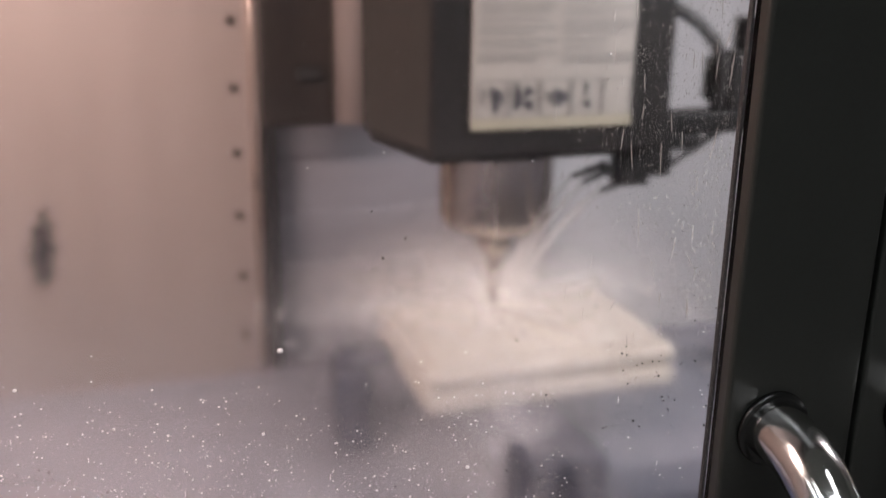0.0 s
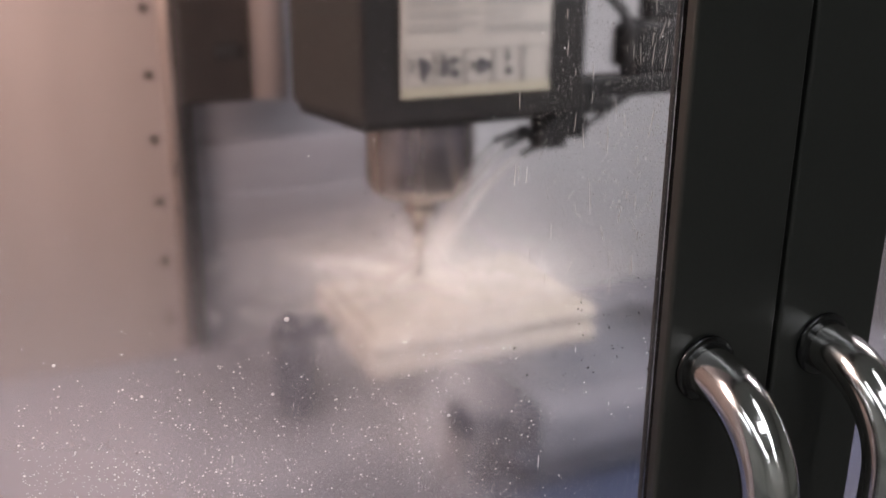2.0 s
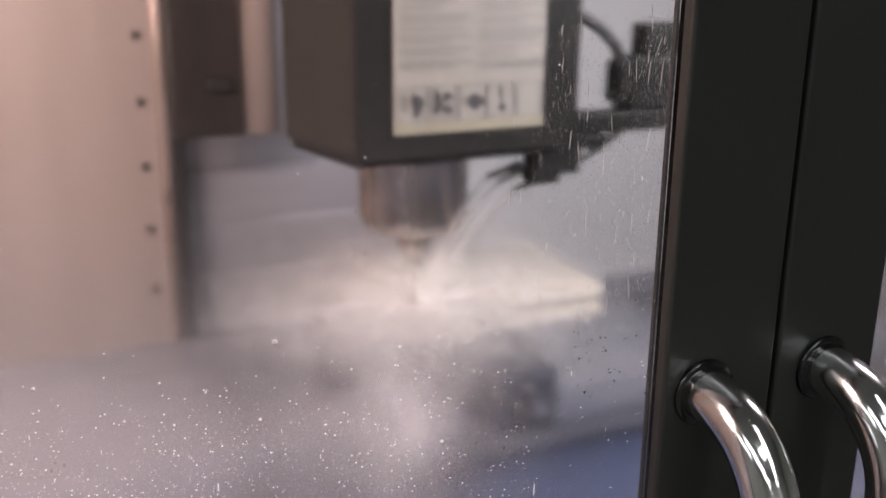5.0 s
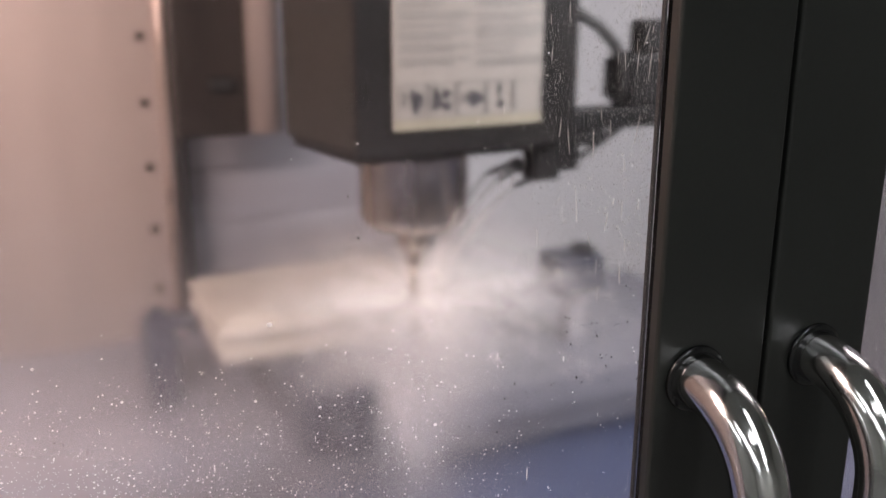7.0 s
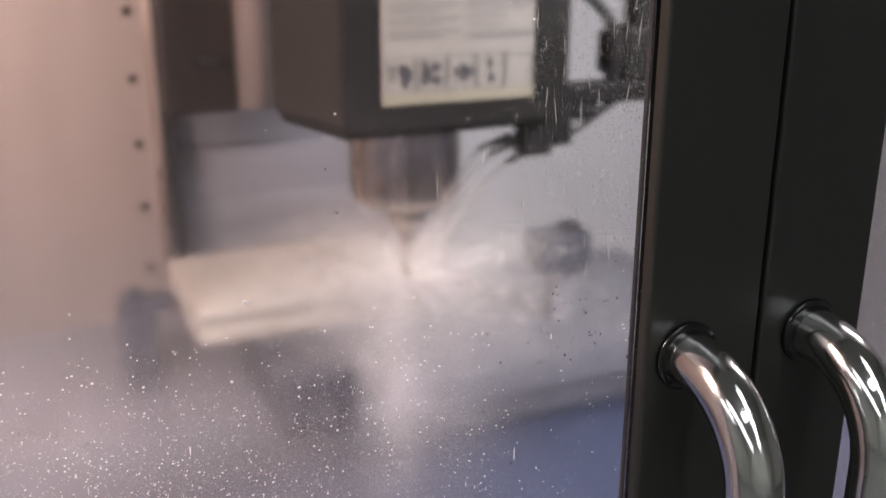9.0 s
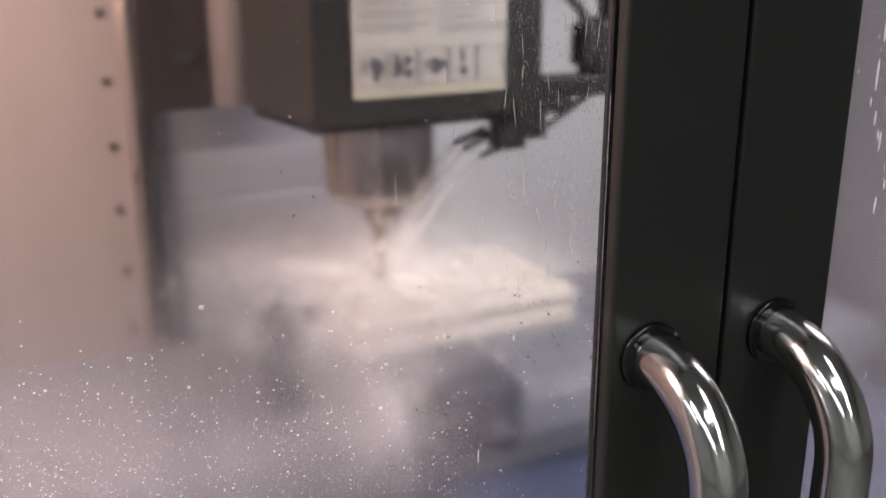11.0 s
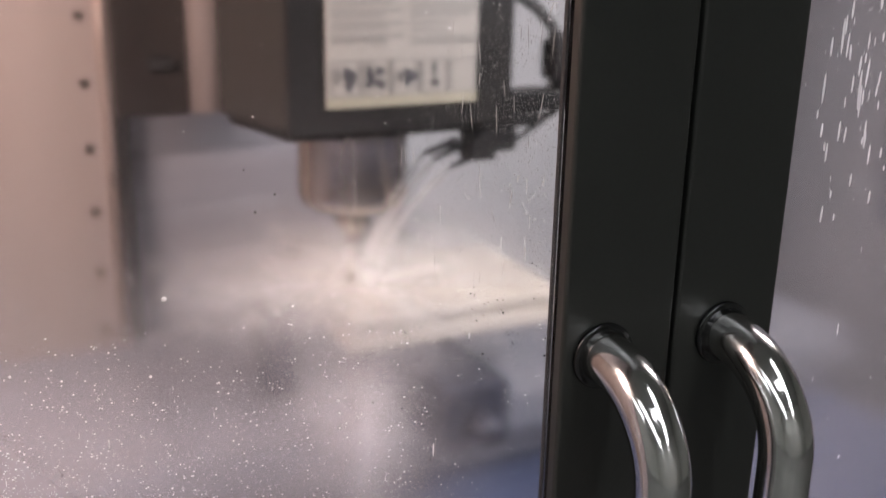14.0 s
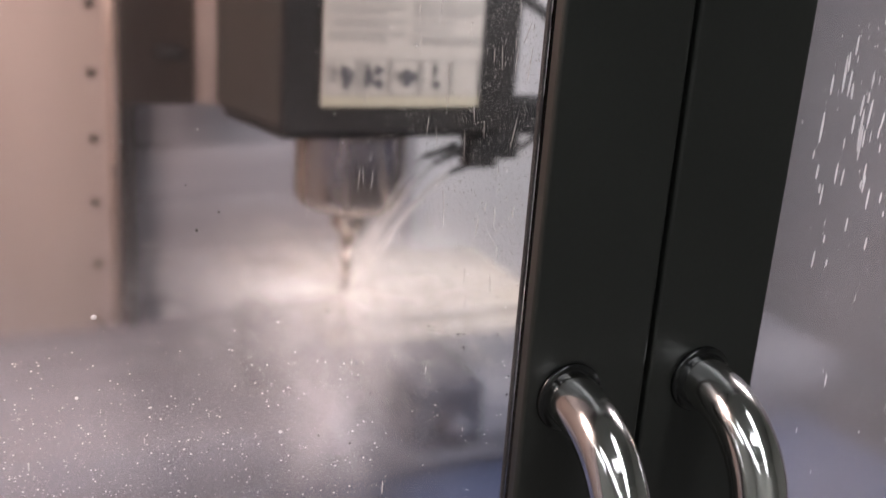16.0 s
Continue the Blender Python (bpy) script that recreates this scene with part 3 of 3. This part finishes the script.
for x0, z0, x1, z1 in ((0.648, 1.216, 0.612, 1.199), (0.664, 1.214, 0.626, 1.191), (0.680, 1.198, 0.648, 1.180), (0.792, 1.250, 0.736, 1.206)):
    part("nozzle", tube([(x0, 0.600, z0), (x0 * 0.6 + x1 * 0.4, 0.604, z0 * 0.6 + z1 * 0.4), (x1, 0.614, z1)], 0.0050, 12, taper=0.6), black_plastic, man, "", True)


# ---- table, vise and workpiece, which move together ----
table = thing("machine_table", "wet grey steel machine table with T-slots", "table")
part("top", block((-0.60, 0.545, 0.80), (1.30, 0.95, 0.838), 0.003), table_steel, table)
for y in (0.545, 0.626, 0.707, 0.788, 0.869):
    part("slot_strip", block((-0.60, y, 0.8385), (1.30, y + 0.075, 0.852), 0.002), table_steel, table)
part("apron", block((-0.59, 0.565, 0.755), (1.29, 0.93, 0.7995), 0.003), table_steel, table)

vise = thing("machine_vise", "dark steel machine vise clamped on the table", "vise", (0, 0, 0.8525))
part("body", block((0.500, 0.44, 0.0), (0.592, 0.79, 0.086), 0.008), vise_steel, vise)
part("fixed_jaw", block((0.480, 0.72, 0.0865), (0.612, 0.78, 0.0942), 0.003), vise_steel, vise)
part("moving_jaw", block((0.480, 0.58, 0.0865), (0.612, 0.64, 0.0942), 0.003), vise_steel, vise)
part("screw", tube([(0.546, 0.40, 0.040), (0.546, 0.4395, 0.040)], 0.016, 16), vise_steel, vise, "", True)

stock = thing("workpiece", "cream rectangular workpiece wet with coolant in the vise", "workpiece", (0, 0, 0.947))
part("base", block((0.4286, 0.562, 0.0), (0.735, 0.782, 0.022), 0.004), cream_stock, stock)
part("neck", block((0.435, 0.572, 0.0222), (0.728, 0.772, 0.0288), 0.001), cream_stock, stock)
part("upper", block((0.4286, 0.562, 0.029), (0.735, 0.782, 0.048), 0.005), cream_stock, stock)
part("step", block((0.443, 0.577, 0.0485), (0.720, 0.767, 0.054), 0.002), cream_stock, stock)

clamp = thing("side_clamp", "dark steel side clamp bolted beside the workpiece", "clamp", (0.372, 0.70, 0.8525))
part("body", block((-0.022, -0.035, 0.0), (0.022, 0.035, 0.105), 0.006), vise_steel, clamp)
part("strap", block((-0.02, -0.022, 0.1055), (0.050, 0.022, 0.122), 0.004), vise_steel, clamp)
part("bolt", lathe([(0.011, 0.1225), (0.011, 0.132), (0.009, 0.134)], 16), vise_steel, clamp, "dark bolt head", True)

probe = thing("tool_setter", "small dark tool setter standing on the table", "gauge", (1.008, 0.67, 0.8525))
part("post", block((-0.016, -0.016, 0.0), (0.016, 0.016, 0.085), 0.004), grey_steel, probe)
part("head", block((-0.046, -0.035, 0.0855), (0.036, 0.035, 0.146), 0.006), vise_steel, probe, "dark sensor head")
part("button", block((0.0, -0.015, 0.1465), (0.03, 0.015, 0.156), 0.003), rubber, probe)

saddle = thing("saddle_cover", "blue painted saddle cover below the machine table", "machine cover", (0, 0, 0.30))
part("top_cover", block((-0.20, 0.08, 0.0), (1.40, 0.90, 0.43), 0.02), blue_cover, saddle)
for k in range(6):
    part("fold", block((-0.19, 0.10 + k * 0.07, 0.4305), (1.39, 0.155 + k * 0.07, 0.444), 0.004), blue_cover, saddle)

# ---- coolant jets and spray ----
TIP = Vector((HX, HY, 1.006))
jets = thing("coolant_jets", "white coolant jets aimed at the cutting tool", "coolant")
for a, b, sag in (((0.612, 0.614, 1.199), TIP + Vector((0.012, -0.02, 0.045)), 0.012), ((0.626, 0.614, 1.191), TIP + Vector((0.012, -0.025, 0.03)), 0.014), ((0.648, 0.614, 1.180), TIP + Vector((0.016, -0.03, 0.02)), 0.016)):
    a = Vector(a)
    pts = [a.lerp(b, i / 10) + Vector((0, 0, sag * 4 * (i / 10) * (1 - i / 10))) for i in range(11)]
    part("jet", tube(pts, 0.0024, 10, taper=2.4), stream, jets, "", True)


def spray_fan(name, seed, count, label):
    """Flying drops thrown out from the cutter, low over the work."""
    rnd = random.Random(seed)
    poses = []
    for i in range(count):
        a = rnd.uniform(0, math.tau)
        d = 0.30 * rnd.random() ** 1.5
        z = rnd.gauss(0.0, 0.012) + 0.22 * d * rnd.random() - 0.5 * d * d
        r = rnd.uniform(0.0005, 0.0014)
        m = Matrix.Translation((d * math.cos(a), d * math.sin(a), max(-0.02, z))) @ Matrix.Rotation(a, 4, "Z") @ Matrix.Diagonal((r * rnd.uniform(2, 7), r, r, 1))
        poses.append(m)
    ob = beads(name, poses, spray, label, "coolant")
    ob.location = TIP
    return ob


def burst_disc(turn, tip, rx, rz):
    """A thin, slightly cupped sheet of thrown coolant about the cutter."""
    bm = bmesh.new()
    m = pose(0, 0, 0, tip, 0, turn)
    mid = bm.verts.new((0, 0, 0))
    last = None
    for k in range(1, 7):
        f = k / 6
        ring = [bm.verts.new(m @ Vector((rx * f * math.cos(a), 0.05 * f * f, rz * f * math.sin(a)))) for a in (i * math.tau / 40 for i in range(40))]
        for i in range(40):
            j = (i + 1) % 40
            if last:
                bm.faces.new((last[i], last[j], ring[j], ring[i]))
            else:
                bm.faces.new((mid, ring[i], ring[j]))
        last = ring
    return bm


fans = [spray_fan("coolant_spray", 21 + i, 600, "white coolant drops flung off the cutting tool") for i in range(2)]
cloud = thing("coolant_burst", "pale burst of coolant thrown off the cutting tool", "coolant", TIP)
for turn, tip, rz in ((0, 20, 0.15), (60, -15, 0.15), (120, 10, 0.15), (20, 78, 0.34), (80, -80, 0.34), (140, 84, 0.34)):
    part("spray_sheet", burst_disc(turn, tip, 0.36, rz), mist, cloud, "", True)
FALL = Vector((HX - 0.06, 0.50, 0.895))
fall = thing("coolant_fall", "white coolant splashing down before the workpiece", "coolant", FALL)
for turn, tip in ((0, 5), (45, -10), (90, 10), (135, -5)):
    part("spray_sheet", burst_disc(turn, tip, 0.23, 0.21), skirt, fall, "", True)


# ---- what moves ----
HEAD = [(0, -0.0050), (0.5, 0.0019), (1, 0.0006), (1.5, -0.0005), (2, 0.0098), (2.5, 0.0094), (3, -0.0010), (3.5, -0.0054), (4, -0.0077),
        (6.5, 0.0071), (7, -0.0022), (7.5, -0.0041), (8, -0.0065), (8.5, 0.0078), (9, -0.0029), (11.5, 0.0062), (12, 0.0037),
        (12.5, 0.0010), (13, 0.0059), (13.5, 0.0041), (14, 0.0014), (14.5, 0.0075), (15, 0.0044), (15.5, 0.0033), (16, 0.0097)]
TABLE = [(0, 0.0, 0.0), (1.5, 0.0, 0.0), (2.05, 0.01, 0.01), (2.4, 0.125, 0.15), (3.0, 0.145, 0.158), (3.5, 0.14, 0.172), (4.2, 0.14, 0.165), (6.3, 0.09, 0.14), (6.5, 0.04, 0.12), (6.7, -0.115, 0.185),
         (7.0, -0.12, 0.185), (7.5, -0.135, 0.185), (9.2, -0.135, 0.18), (11.3, 0.085, 0.05), (12.0, 0.10, 0.07), (14.0, 0.093, 0.07), (16.0, 0.10, 0.12)]


def motions():
    walk(head, [(t, pose(0, 0, dz)) for t, dz in HEAD])
    walk(jets, [(t, pose(0, 0, dz)) for t, dz in HEAD])
    for ob in (table, vise, stock, probe, clamp):
        x, y, z = ob.location
        walk(ob, [(t, pose(x + dx, y + dy, z)) for t, dx, dy in TABLE])
    for i, ob in enumerate(fans):
        rows = []
        for k in range(161):
            rows.append((k * 0.1, pose(TIP.x, TIP.y, TIP.z, 0, 0, (67 if i else -53) * k)))
        walk(ob, rows)
    # the splash follows the front edge of the workpiece
    rows = []
    for k in range(33):
        t = k * 0.5
        (t0, _, y0), (t1, _, y1) = next(((a, b) for a, b in zip(TABLE, TABLE[1:]) if a[0] <= t <= b[0]))
        dy = y0 + (y1 - y0) * (t - t0) / (t1 - t0)
        rows.append((t, pose(FALL.x, FALL.y + 0.75 * dy, FALL.z, 0, 0, -35 * k)))
    walk(fall, rows)
    walk(cloud, [(k * 0.5, pose(TIP.x, TIP.y, TIP.z, 0, 0, 40 * k)) for k in range(33)])


motions()
